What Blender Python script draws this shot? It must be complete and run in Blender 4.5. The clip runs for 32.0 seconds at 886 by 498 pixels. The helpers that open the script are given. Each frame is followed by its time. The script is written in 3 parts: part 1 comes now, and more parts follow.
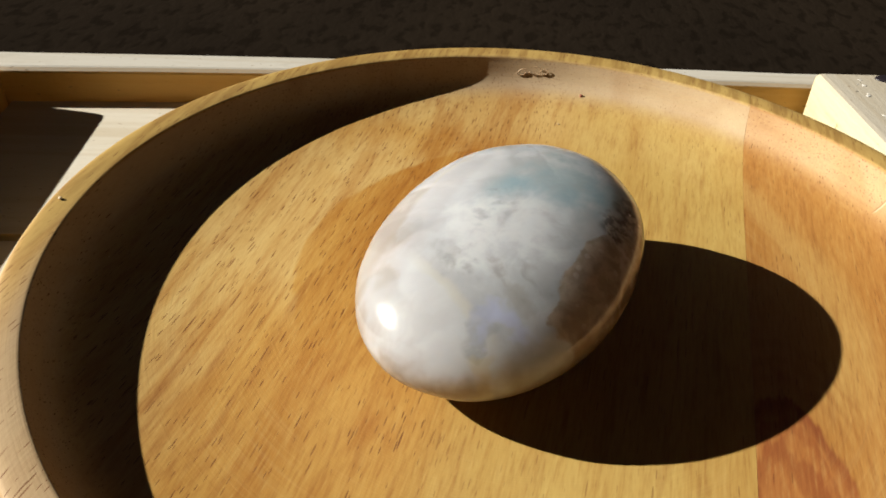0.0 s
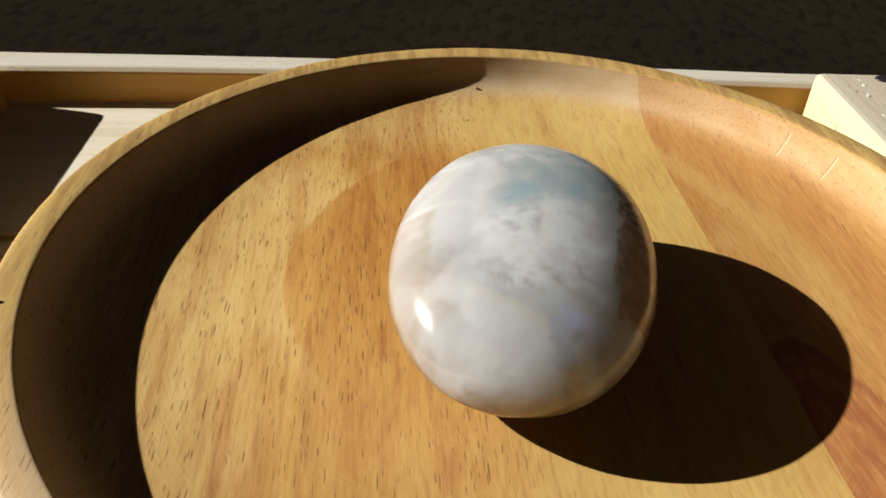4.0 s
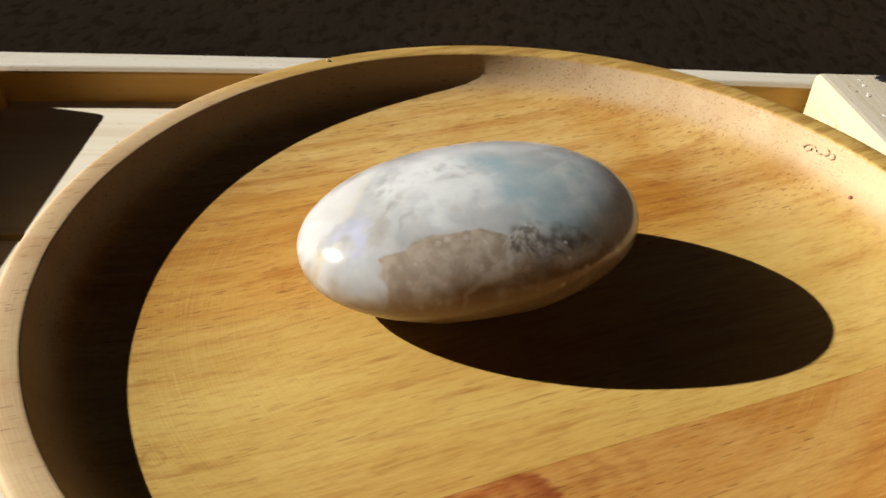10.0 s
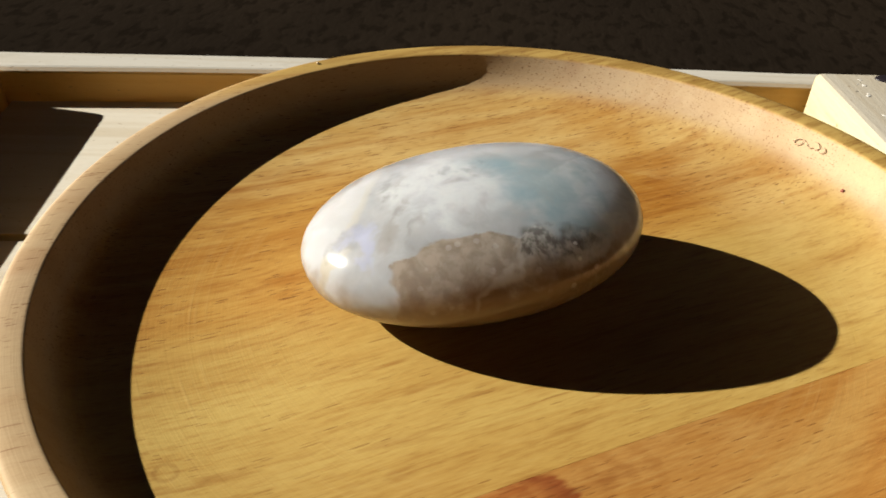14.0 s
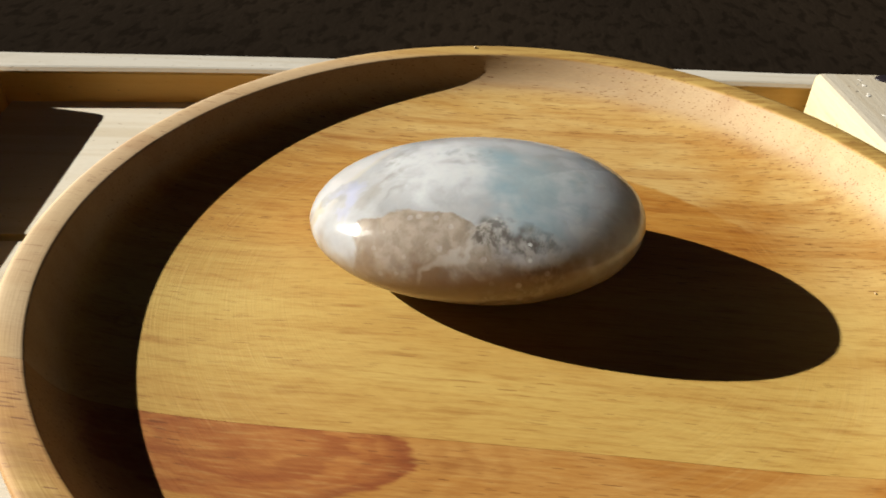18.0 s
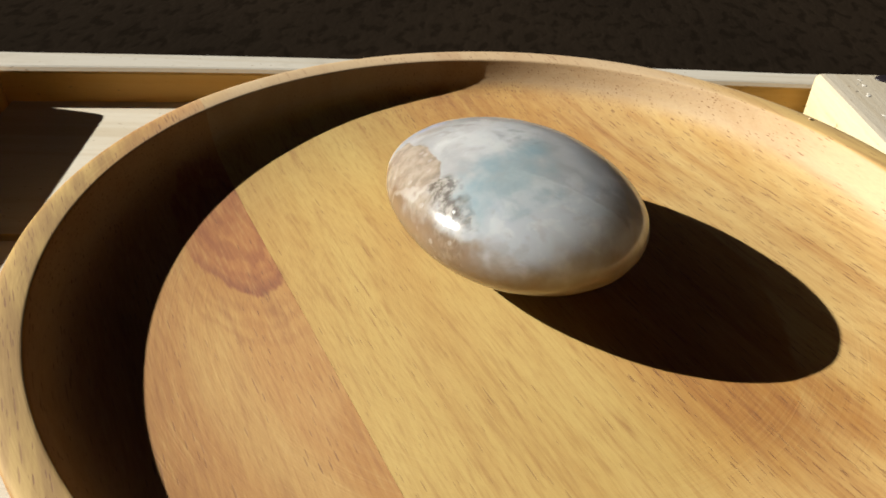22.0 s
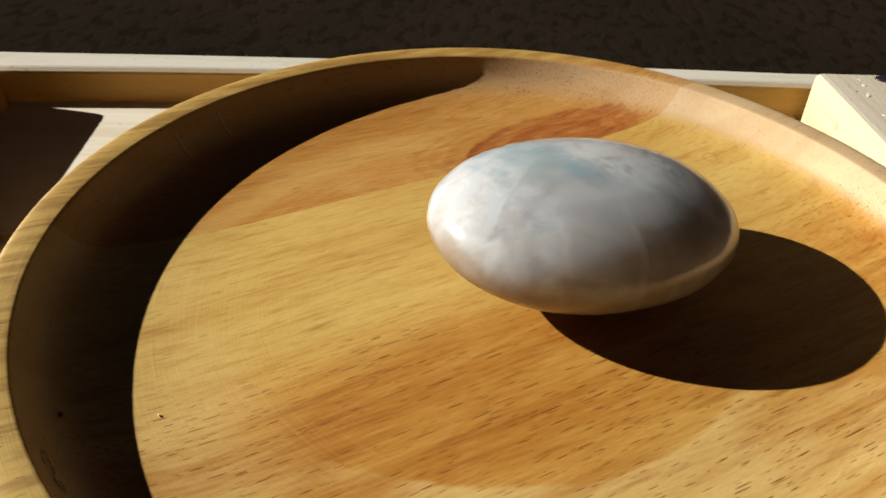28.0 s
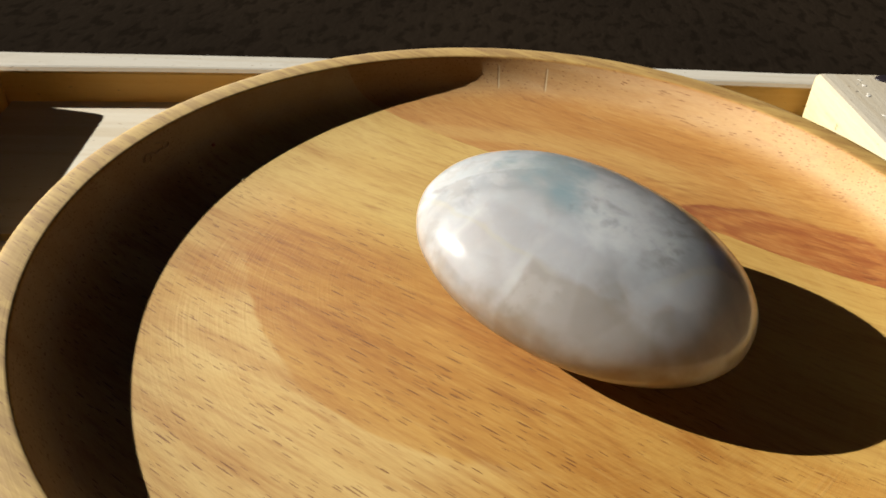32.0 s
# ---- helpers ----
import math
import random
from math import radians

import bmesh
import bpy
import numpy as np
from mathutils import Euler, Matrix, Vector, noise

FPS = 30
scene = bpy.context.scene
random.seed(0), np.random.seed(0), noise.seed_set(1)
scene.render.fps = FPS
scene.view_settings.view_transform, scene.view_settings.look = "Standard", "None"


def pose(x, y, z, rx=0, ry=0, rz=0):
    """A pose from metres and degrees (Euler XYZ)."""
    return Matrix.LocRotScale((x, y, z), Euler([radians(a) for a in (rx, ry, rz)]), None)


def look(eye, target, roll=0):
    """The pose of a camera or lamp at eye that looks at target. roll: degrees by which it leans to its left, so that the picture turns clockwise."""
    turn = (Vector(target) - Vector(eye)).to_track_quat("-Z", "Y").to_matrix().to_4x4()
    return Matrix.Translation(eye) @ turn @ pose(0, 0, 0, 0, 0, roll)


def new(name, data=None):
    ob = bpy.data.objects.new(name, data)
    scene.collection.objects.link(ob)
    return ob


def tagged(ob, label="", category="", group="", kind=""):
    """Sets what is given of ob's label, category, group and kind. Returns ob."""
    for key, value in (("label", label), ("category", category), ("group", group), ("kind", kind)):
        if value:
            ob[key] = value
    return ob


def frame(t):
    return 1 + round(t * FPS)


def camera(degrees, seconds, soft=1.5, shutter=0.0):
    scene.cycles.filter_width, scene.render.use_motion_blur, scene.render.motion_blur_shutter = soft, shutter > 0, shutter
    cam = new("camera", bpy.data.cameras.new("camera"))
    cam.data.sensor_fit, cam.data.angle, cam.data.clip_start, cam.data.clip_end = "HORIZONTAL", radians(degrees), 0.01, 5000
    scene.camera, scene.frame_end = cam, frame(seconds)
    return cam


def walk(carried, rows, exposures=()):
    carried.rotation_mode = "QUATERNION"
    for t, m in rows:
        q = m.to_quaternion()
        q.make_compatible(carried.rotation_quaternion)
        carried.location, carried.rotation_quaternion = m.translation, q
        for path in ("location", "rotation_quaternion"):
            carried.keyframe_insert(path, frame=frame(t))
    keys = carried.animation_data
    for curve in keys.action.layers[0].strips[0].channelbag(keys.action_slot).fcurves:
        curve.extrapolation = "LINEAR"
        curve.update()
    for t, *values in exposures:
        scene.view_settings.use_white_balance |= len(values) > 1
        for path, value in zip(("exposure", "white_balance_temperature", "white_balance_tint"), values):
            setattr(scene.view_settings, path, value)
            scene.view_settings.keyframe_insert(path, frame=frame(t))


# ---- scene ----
# ---- camera, held still ----
U = 0.13618              # one unit of the plan: the plate's rim is 0.2 m across
PF = 0.02562             # height of the plate's inner floor over the ground
cam = camera(57.21, 32.0, 1.8)
EYE = pose(0.0, -0.13618, 0.13137, 53.9269, -2.2415, 9.0266)
walk(cam, [(0, EYE), (32, EYE)], [(0, 1.04), (20, 1.04), (22.5, 0.98), (24, 0.91), (25, 0.91), (26.5, 0.98), (28, 1.03), (32, 1.05)])

# ---- sun and sky ----
SUN_EL, SUN_AZ = 27.19, -1.6      # the sun stands low, its light runs along +x
world = bpy.data.worlds.new("world")
scene.world = world
world.use_nodes = True
wn = world.node_tree.nodes
sky = wn.new("ShaderNodeTexSky")
sky.sky_type, sky.sun_disc = "NISHITA", False
sky.air_density, sky.dust_density, sky.ozone_density = 0.8, 0.4, 7.0      # a clear, deep blue sky
sky.sun_elevation = radians(SUN_EL)
sky.sun_rotation = radians(270 + SUN_AZ)
wn["Background"].inputs["Strength"].default_value = 0.0013
world.node_tree.links.new(sky.outputs["Color"], wn["Background"].inputs["Color"])

sun_data = bpy.data.lights.new("sun", "SUN")
sun_data.energy, sun_data.angle, sun_data.color = 5.0, radians(0.5), (1.0, 0.95, 0.84)
sun = new("sun", sun_data)
ray = Vector((math.cos(radians(SUN_EL)) * math.cos(radians(SUN_AZ)),
              math.cos(radians(SUN_EL)) * math.sin(radians(SUN_AZ)), -math.sin(radians(SUN_EL))))
sun.matrix_world = look(-2.0 * ray, (0, 0, 0))


# ---- materials ----
class Nodes:
    """Short-hand to wire a node material."""

    def __init__(self, name):
        self.mat = bpy.data.materials.new(name)
        self.mat.use_nodes = True
        self.tree = self.mat.node_tree
        self.bsdf = self.tree.nodes["Principled BSDF"]
        self.coord = self.tree.nodes.new("ShaderNodeTexCoord").outputs["Object"]

    def put(self, socket, value):
        if isinstance(value, bpy.types.NodeSocket):
            self.tree.links.new(value, socket)
        elif isinstance(value, tuple) and len(value) == 3 and socket.type == "RGBA":
            socket.default_value = (*value, 1)
        else:
            socket.default_value = value

    def math(self, op, a, b=0.0, clamp=False):
        n = self.tree.nodes.new("ShaderNodeMath")
        n.operation, n.use_clamp = op, clamp
        self.put(n.inputs[0], a), self.put(n.inputs[1], b)
        return n.outputs[0]

    def split(self, vector):
        n = self.tree.nodes.new("ShaderNodeSeparateXYZ")
        self.put(n.inputs[0], vector)
        return n.outputs

    def join(self, a, b, c):
        n = self.tree.nodes.new("ShaderNodeCombineXYZ")
        self.put(n.inputs[0], a), self.put(n.inputs[1], b), self.put(n.inputs[2], c)
        return n.outputs[0]

    def spot(self, centre):
        """Distance from a place, in metres."""
        n = self.tree.nodes.new("ShaderNodeVectorMath")
        n.operation = "DISTANCE"
        self.put(n.inputs[0], self.coord)
        n.inputs[1].default_value = centre
        return n.outputs["Value"]

    def scaled(self, vector, scale, shift=(0, 0, 0), turn=(0, 0, 0)):
        n = self.tree.nodes.new("ShaderNodeMapping")
        self.put(n.inputs["Vector"], vector)
        n.inputs["Scale"].default_value, n.inputs["Location"].default_value = scale, shift
        n.inputs["Rotation"].default_value = turn
        return n.outputs[0]

    def noise(self, vector, scale=1.0, detail=3.0, rough=0.5, bend=0.0, colour=False):
        n = self.tree.nodes.new("ShaderNodeTexNoise")
        self.put(n.inputs["Vector"], vector)
        n.inputs["Scale"].default_value, n.inputs["Detail"].default_value = scale, detail
        n.inputs["Roughness"].default_value, n.inputs["Distortion"].default_value = rough, bend
        return n.outputs["Color" if colour else "Fac"]

    def cells(self, vector, scale=1.0, feature="F1", random=1.0):
        n = self.tree.nodes.new("ShaderNodeTexVoronoi")
        n.feature = feature
        if feature == "SMOOTH_F1":
            n.inputs["Smoothness"].default_value = 0.35
        self.put(n.inputs["Vector"], vector)
        n.inputs["Scale"].default_value, n.inputs["Randomness"].default_value = scale, random
        return n.outputs

    def step(self, value, low, high, out0=0.0, out1=1.0):
        n = self.tree.nodes.new("ShaderNodeMapRange")
        n.interpolation_type = "SMOOTHSTEP"
        self.put(n.inputs["Value"], value)
        for key, v in (("From Min", low), ("From Max", high), ("To Min", out0), ("To Max", out1)):
            self.put(n.inputs[key], v)
        return n.outputs["Result"]

    def mix(self, factor, a, b, blend="MIX"):
        n = self.tree.nodes.new("ShaderNodeMix")
        n.data_type, n.blend_type = "RGBA", blend
        self.put(n.inputs["Factor"], factor)
        self.put(n.inputs[6], a), self.put(n.inputs[7], b)
        return n.outputs[2]

    def deepen(self, colour, gamma, level):
        """Draws colours deeper: a gamma, then a tint."""
        n = self.tree.nodes.new("ShaderNodeGamma")
        self.put(n.inputs["Color"], colour)
        n.inputs["Gamma"].default_value = gamma
        return self.mix(1.0, n.outputs[0], level, "MULTIPLY")

    def vadd(self, a, b):
        n = self.tree.nodes.new("ShaderNodeVectorMath")
        n.operation = "ADD"
        self.put(n.inputs[0], a), self.put(n.inputs[1], b)
        return n.outputs[0]

    def vscale(self, a, s):
        n = self.tree.nodes.new("ShaderNodeVectorMath")
        n.operation = "SCALE"
        self.put(n.inputs[0], a)
        n.inputs["Scale"].default_value = s
        return n.outputs[0]

    def bump(self, height, distance, strength=1.0, after=None):
        n = self.tree.nodes.new("ShaderNodeBump")
        self.put(n.inputs["Height"], height)
        n.inputs["Distance"].default_value, n.inputs["Strength"].default_value = distance, strength
        if after is not None:
            self.put(n.inputs["Normal"], after)
        return n.outputs[0]

    def done(self, colour, rough=0.5, normal=None, **more):
        self.put(self.bsdf.inputs["Base Color"], colour)
        self.put(self.bsdf.inputs["Roughness"], rough)
        if normal is not None:
            self.put(self.bsdf.inputs["Normal"], normal)
        for key, value in more.items():
            self.put(self.bsdf.inputs[key.replace("_", " ").title().replace("Ior", "IOR")], value)
        return self.mat


def plate_wood(name, knotted):
    """Oiled rubberwood, grain along y: the wide pale stave, or the tan one with a red heart streak."""
    m = Nodes(name)
    p = m.coord
    x, y, z = m.split(p)
    wob = m.noise(m.scaled(p, (30, 6, 30)), 1.0, 2.0)
    xw = m.math("ADD", x, m.math("MULTIPLY", m.math("SUBTRACT", wob, 0.5), 0.022))
    fig = m.noise(m.scaled(p, (70, 11, 70)), 1.0, 4.0, 0.55, 0.6)
    streak = m.noise(m.scaled(p, (400, 34, 400)), 1.0, 3.0, 0.6)
    fibre = m.noise(m.scaled(p, (1500, 110, 1500), (3, 3, 3)), 1.0, 3.0, 0.65)
    cloud = m.noise(m.scaled(p, (42, 16, 42), (3, 1, 2)), 1.0, 3.0, 0.6, 1.2)
    if knotted:
        tan = m.mix(m.step(fig, 0.32, 0.68), (0.580, 0.330, 0.115), (0.515, 0.262, 0.078))
        tan = m.mix(m.step(cloud, 0.52, 0.72, 0.0, 0.55), tan, (0.62, 0.390, 0.165))
        bend_x = m.math("ADD", 0.0655, m.math("MULTIPLY", m.math("MULTIPLY", y, y), -6.0))
        off = m.math("ABSOLUTE", m.math("SUBTRACT", xw, bend_x))
        pale = m.math("MULTIPLY", m.step(off, 0.0060, 0.0015), m.math("MULTIPLY", m.step(y, -0.026, -0.012), m.step(fig, 0.25, 0.60, 0.15, 0.6)))
        tan = m.mix(pale, tan, (0.64, 0.430, 0.180))
        # red heart streak beside the joint, ragged along the grain
        rag = m.noise(m.scaled(p, (330, 60, 330)), 1.0, 3.0, 0.6)
        bx = m.math("DIVIDE", m.math("SUBTRACT", x, 0.372 * U), 0.082 * U)
        by = m.math("DIVIDE", m.math("SUBTRACT", y, -0.335 * U), 0.200 * U)
        e = m.math("ADD", m.math("MULTIPLY", bx, bx), m.math("MULTIPLY", by, by))
        e = m.math("ADD", e, m.math("MULTIPLY", m.math("SUBTRACT", rag, 0.5), 0.75))
        tip = m.step(y, -0.30 * U, -0.17 * U)
        heart = m.mix(m.step(rag, 0.35, 0.65), (0.44, 0.170, 0.052), (0.53, 0.250, 0.085))
        heart = m.mix(m.math("MULTIPLY", m.step(e, 0.62, 0.95), m.math("ADD", 0.25, m.math("MULTIPLY", tip, 0.65))), heart, (0.34, 0.110, 0.036))
        for at, wide, strong in ((0.30, 0.13, 0.55), (0.62, 0.10, 0.40)):
            inner = m.step(m.math("ABSOLUTE", m.math("SUBTRACT", e, at)), wide, wide * 0.3)
            heart = m.mix(m.math("MULTIPLY", inner, strong), heart, (0.36, 0.115, 0.034))
        for at in (1.45, 1.95, 2.55):
            outer = m.step(m.math("ABSOLUTE", m.math("SUBTRACT", e, at)), 0.20, 0.05)
            tan = m.mix(m.math("MULTIPLY", m.math("MULTIPLY", outer, tip), 0.30), tan, (0.44, 0.205, 0.060))
        col = m.mix(m.step(e, 1.10, 0.96), tan, heart)
        grain_open = m.step(cloud, 0.40, 0.62, 0.15, 0.75)
    else:
        pale = m.mix(m.step(fig, 0.30, 0.70), (0.68, 0.500, 0.205), (0.61, 0.410, 0.150))
        warm = m.mix(m.step(fig, 0.35, 0.66), (0.64, 0.395, 0.130), (0.53, 0.275, 0.068))
        zone = m.step(xw, -0.10 * U, 0.04 * U)
        col = m.mix(zone, warm, pale)
        band = m.math("MULTIPLY", m.step(m.math("ABSOLUTE", m.math("SUBTRACT", xw, -0.17 * U)), 0.14 * U, 0.03 * U), m.step(cloud, 0.38, 0.62))
        col = m.mix(m.math("MULTIPLY", band, 0.8), col, (0.46, 0.200, 0.034))
        # beyond a bowed edge the sapwood turns pale again
        py = m.math("DIVIDE", m.math("SUBTRACT", y, 0.03 * U), 0.50 * U)
        edge = m.math("ADD", m.math("MULTIPLY", m.math("MULTIPLY", py, py), 0.34 * U), -0.365 * U)
        edge = m.math("ADD", edge, m.math("MULTIPLY", m.math("SUBTRACT", streak, 0.5), 0.004))
        sap = m.math("MULTIPLY", m.step(m.math("SUBTRACT", x, edge), 0.0008, -0.0008), m.step(m.math("ABSOLUTE", m.math("SUBTRACT", y, 0.12 * U)), 0.36 * U, 0.16 * U))
        sap = m.math("MULTIPLY", sap, m.step(cloud, 0.25, 0.60, 0.35, 0.90))
        sapcol = m.mix(m.step(fig, 0.3, 0.7), (0.76, 0.580, 0.310), (0.67, 0.475, 0.225))
        outer = m.math("MULTIPLY", m.step(xw, -0.33 * U, -0.47 * U), m.step(cloud, 0.30, 0.58, 0.30, 0.75))
        end = m.math("MULTIPLY", m.step(m.math("ADD", y, m.math("MULTIPLY", m.math("SUBTRACT", cloud, 0.5), 0.03)), 0.36 * U, 0.50 * U), m.step(xw, 0.10 * U, -0.12 * U, 0.25, 0.75))
        sap = m.math("MAXIMUM", sap, m.math("MAXIMUM", outer, end))
        col = m.mix(sap, col, sapcol)
        grain_open = m.step(zone, 0.2, 0.9, 1.0, 0.30)
        deep = m.noise(m.scaled(p, (120, 7, 120), (11, 3, 5)), 1.0, 3.0, 0.6, 0.5)
        amount = m.math("MULTIPLY", m.step(deep, 0.50, 0.66), m.math("SUBTRACT", 0.44, m.math("MULTIPLY", zone, 0.28)))
        col = m.mix(amount, col, (0.44, 0.190, 0.034))
    if not knotted:
        # a faint cup ring on the cove and a resin run on the wall
        ring_mark = m.step(m.math("ABSOLUTE", m.math("SUBTRACT", m.spot((0.0239, -0.0767, 0.0011)), 0.0023)), 0.0005, 0.0001)
        col = m.mix(m.math("MULTIPLY", ring_mark, 0.45), col, (0.44, 0.26, 0.09))
        resin = m.step(m.math("ADD", m.spot((-0.0765, 0.0565, 0.0080)), m.math("MULTIPLY", streak, 0.004)), 0.0062, 0.0030)
        col = m.mix(m.math("MULTIPLY", resin, 0.7), col, (0.46, 0.19, 0.035))
    col = m.mix(m.step(streak, 0.54, 0.74, 0.0, 0.5), col, m.mix(1.0, col, (0.66, 0.48, 0.36), "MULTIPLY"))
    col = m.mix(m.step(fibre, 0.46, 0.72, 0.0, 0.47), col, m.mix(1.0, col, (0.72, 0.56, 0.44), "MULTIPLY"))
    col = m.mix(m.step(fibre, 0.48, 0.28, 0.0, 0.22), col, (0.74, 0.55, 0.26))
    # pale pinkish wall with the sun's glare painted in; the rim is worn tan
    wall_glare = m.math("MULTIPLY", m.step(z, 0.0006, 0.0040), m.step(z, 0.0104, 0.0096))
    pale_wall = m.mix(m.step(cloud, 0.40, 0.65), (0.64, 0.470, 0.330), (0.56, 0.370, 0.225)) if knotted else m.mix(m.step(cloud, 0.40, 0.65), (0.63, 0.490, 0.375), (0.57, 0.415, 0.300))
    col = m.mix(m.math("MULTIPLY", wall_glare, 0.62 if knotted else 0.84), col, pale_wall)
    col = m.mix(m.step(z, 0.0100, 0.0106, 0.0, 0.86), col, m.mix(m.step(streak, 0.38, 0.62), (0.56, 0.400, 0.160), (0.38, 0.240, 0.080)))
    # open pores: single dark dashes along the grain, dense in bands, coarse and fine
    dense = m.noise(m.scaled(p, (60, 9, 60), (7, 0, 1)), 1.0, 2.0)
    on_rim = m.step(z, 0.0099, 0.0103)
    grain_open = m.math("MAXIMUM", grain_open, m.math("MULTIPLY", on_rim, 0.6))
    if knotted:
        grain_open = m.math("MAXIMUM", grain_open, m.step(z, 0.0004, 0.0030, 0.0, 0.85))
    crowd = m.math("MULTIPLY", m.step(dense, 0.28, 0.58, 0.40, 1.25), grain_open)
    jitter = m.vadd(p, m.vscale(m.noise(m.scaled(p, (260, 70, 260)), 1.0, 1.0, 0.5, 0.0, True), 0.0004))
    pores = None
    for scale, shift, size, share in (((1150, 66, 1150), (0, 0, 0), 0.150, 0.62), ((1250, 105, 1250), (3, 5, 1), 0.150, 0.70), ((1700, 170, 1700), (8, 2, 4), 0.170, 0.72)):
        cell = m.cells(m.scaled(jitter, scale, shift), 1.0)
        lot = m.split(cell["Color"])
        dash = m.step(m.math("DIVIDE", cell["Distance"], m.math("ADD", 0.55, lot[2])), size, size * 0.75)
        here = m.step(m.math("SUBTRACT", m.math("MULTIPLY", crowd, share * 1.5), lot[0]), -0.06, 0.06)
        mark = m.math("MULTIPLY", m.math("MULTIPLY", dash, here), m.math("ADD", 0.45, m.math("MULTIPLY", lot[1], 0.55)))
        pores = mark if pores is None else m.math("MAXIMUM", pores, mark)
    col = m.mix(m.math("MULTIPLY", pores, m.math("ADD", 0.34, m.math("MULTIPLY", grain_open, 0.58))), col, m.mix(0.93, col, (0.21, 0.070, 0.018)))
    fine = m.noise(m.scaled(p, (2600, 420, 2600)), 1.0, 2.0)
    col = m.mix(m.step(fine, 0.35, 0.75, 0.0, 0.18), col, m.mix(1.0, col, (0.68, 0.56, 0.48), "MULTIPLY"))
    # arcs left by turning on the lathe
    r = m.math("SQRT", m.math("ADD", m.math("MULTIPLY", x, x), m.math("MULTIPLY", y, y)))
    around = m.join(m.math("MULTIPLY", r, 1500.0), m.math("MULTIPLY", x, 26.0), m.math("MULTIPLY", y, 26.0))
    ring = m.noise(around, 1.0, 2.0, 0.5)
    worn = m.step(m.noise(m.scaled(p, (50, 50, 50), (5, 5, 0)), 1.0, 3.0), 0.38, 0.66)
    far = m.step(r, 0.28 * U, 0.46 * U)
    arcs = m.math("MULTIPLY", m.math("MULTIPLY", m.step(ring, 0.42, 0.80), worn), far)
    col = m.mix(m.math("MULTIPLY", arcs, 0.13), col, (0.78, 0.60, 0.34))
    if knotted:
        # two upright scratches on the inner wall, their lit and shaded sides painted
        for sx, sy in ((0.0718, 0.0469), (0.0794, 0.0359)):
            size = math.hypot(sx, sy)
            off = m.math("SUBTRACT", m.math("MULTIPLY", x, sy / size), m.math("MULTIPLY", y, sx / size))
            off = m.math("ADD", off, m.math("MULTIPLY", m.math("SUBTRACT", wob, 0.5), 0.002))
            run = m.math("MULTIPLY", m.step(z, 0.0025, 0.0035), m.step(z, 0.0085, 0.0078))
            run = m.math("MULTIPLY", run, m.step(x, 0.06, 0.062))
            col = m.mix(m.math("MULTIPLY", m.step(m.math("ABSOLUTE", off), 0.00028, 0.00012), run), col, (0.66, 0.53, 0.39))
            dark = m.step(m.math("ABSOLUTE", m.math("ADD", off, 0.0004)), 0.00028, 0.00012)
            col = m.mix(m.math("MULTIPLY", m.math("MULTIPLY", dark, run), 0.6), col, (0.30, 0.17, 0.08))
    h = m.math("ADD", m.math("MULTIPLY", fine, 0.3), m.math("MULTIPLY", fibre, 0.5))
    n = m.bump(h, 0.00008, 0.5)
    n = m.bump(m.math("MULTIPLY", pores, -1.0), 0.00012, 0.16, n)
    n = m.bump(arcs, 0.00005, 0.28, n)
    ripple = m.noise(m.join(m.math("MULTIPLY", r, 2600.0), m.math("MULTIPLY", x, 90.0), m.math("MULTIPLY", y, 90.0)), 1.0, 2.0)
    n = m.bump(ripple, 0.00012, 0.22, n)
    rough = m.math("ADD", 0.57, m.math("MULTIPLY", cloud, 0.12))
    # the fibres glance light off along the grain and spread it across
    across = m.tree.nodes.new("ShaderNodeVectorTransform")
    across.vector_type, across.convert_from, across.convert_to = "VECTOR", "OBJECT", "WORLD"
    across.inputs[0].default_value = (1, 0, 0)
    col = m.deepen(col, 1.22, (0.722, 0.726, 0.625))
    return m.done(col, m.math("ADD", rough, m.step(z, 0.0010, 0.0060, 0.0, 0.12)), n, specular_ior_level=0.60, ior=1.6, specular_tint=(1.0, 0.92, 0.76),
                  anisotropic=0.55, tangent=across.outputs[0])


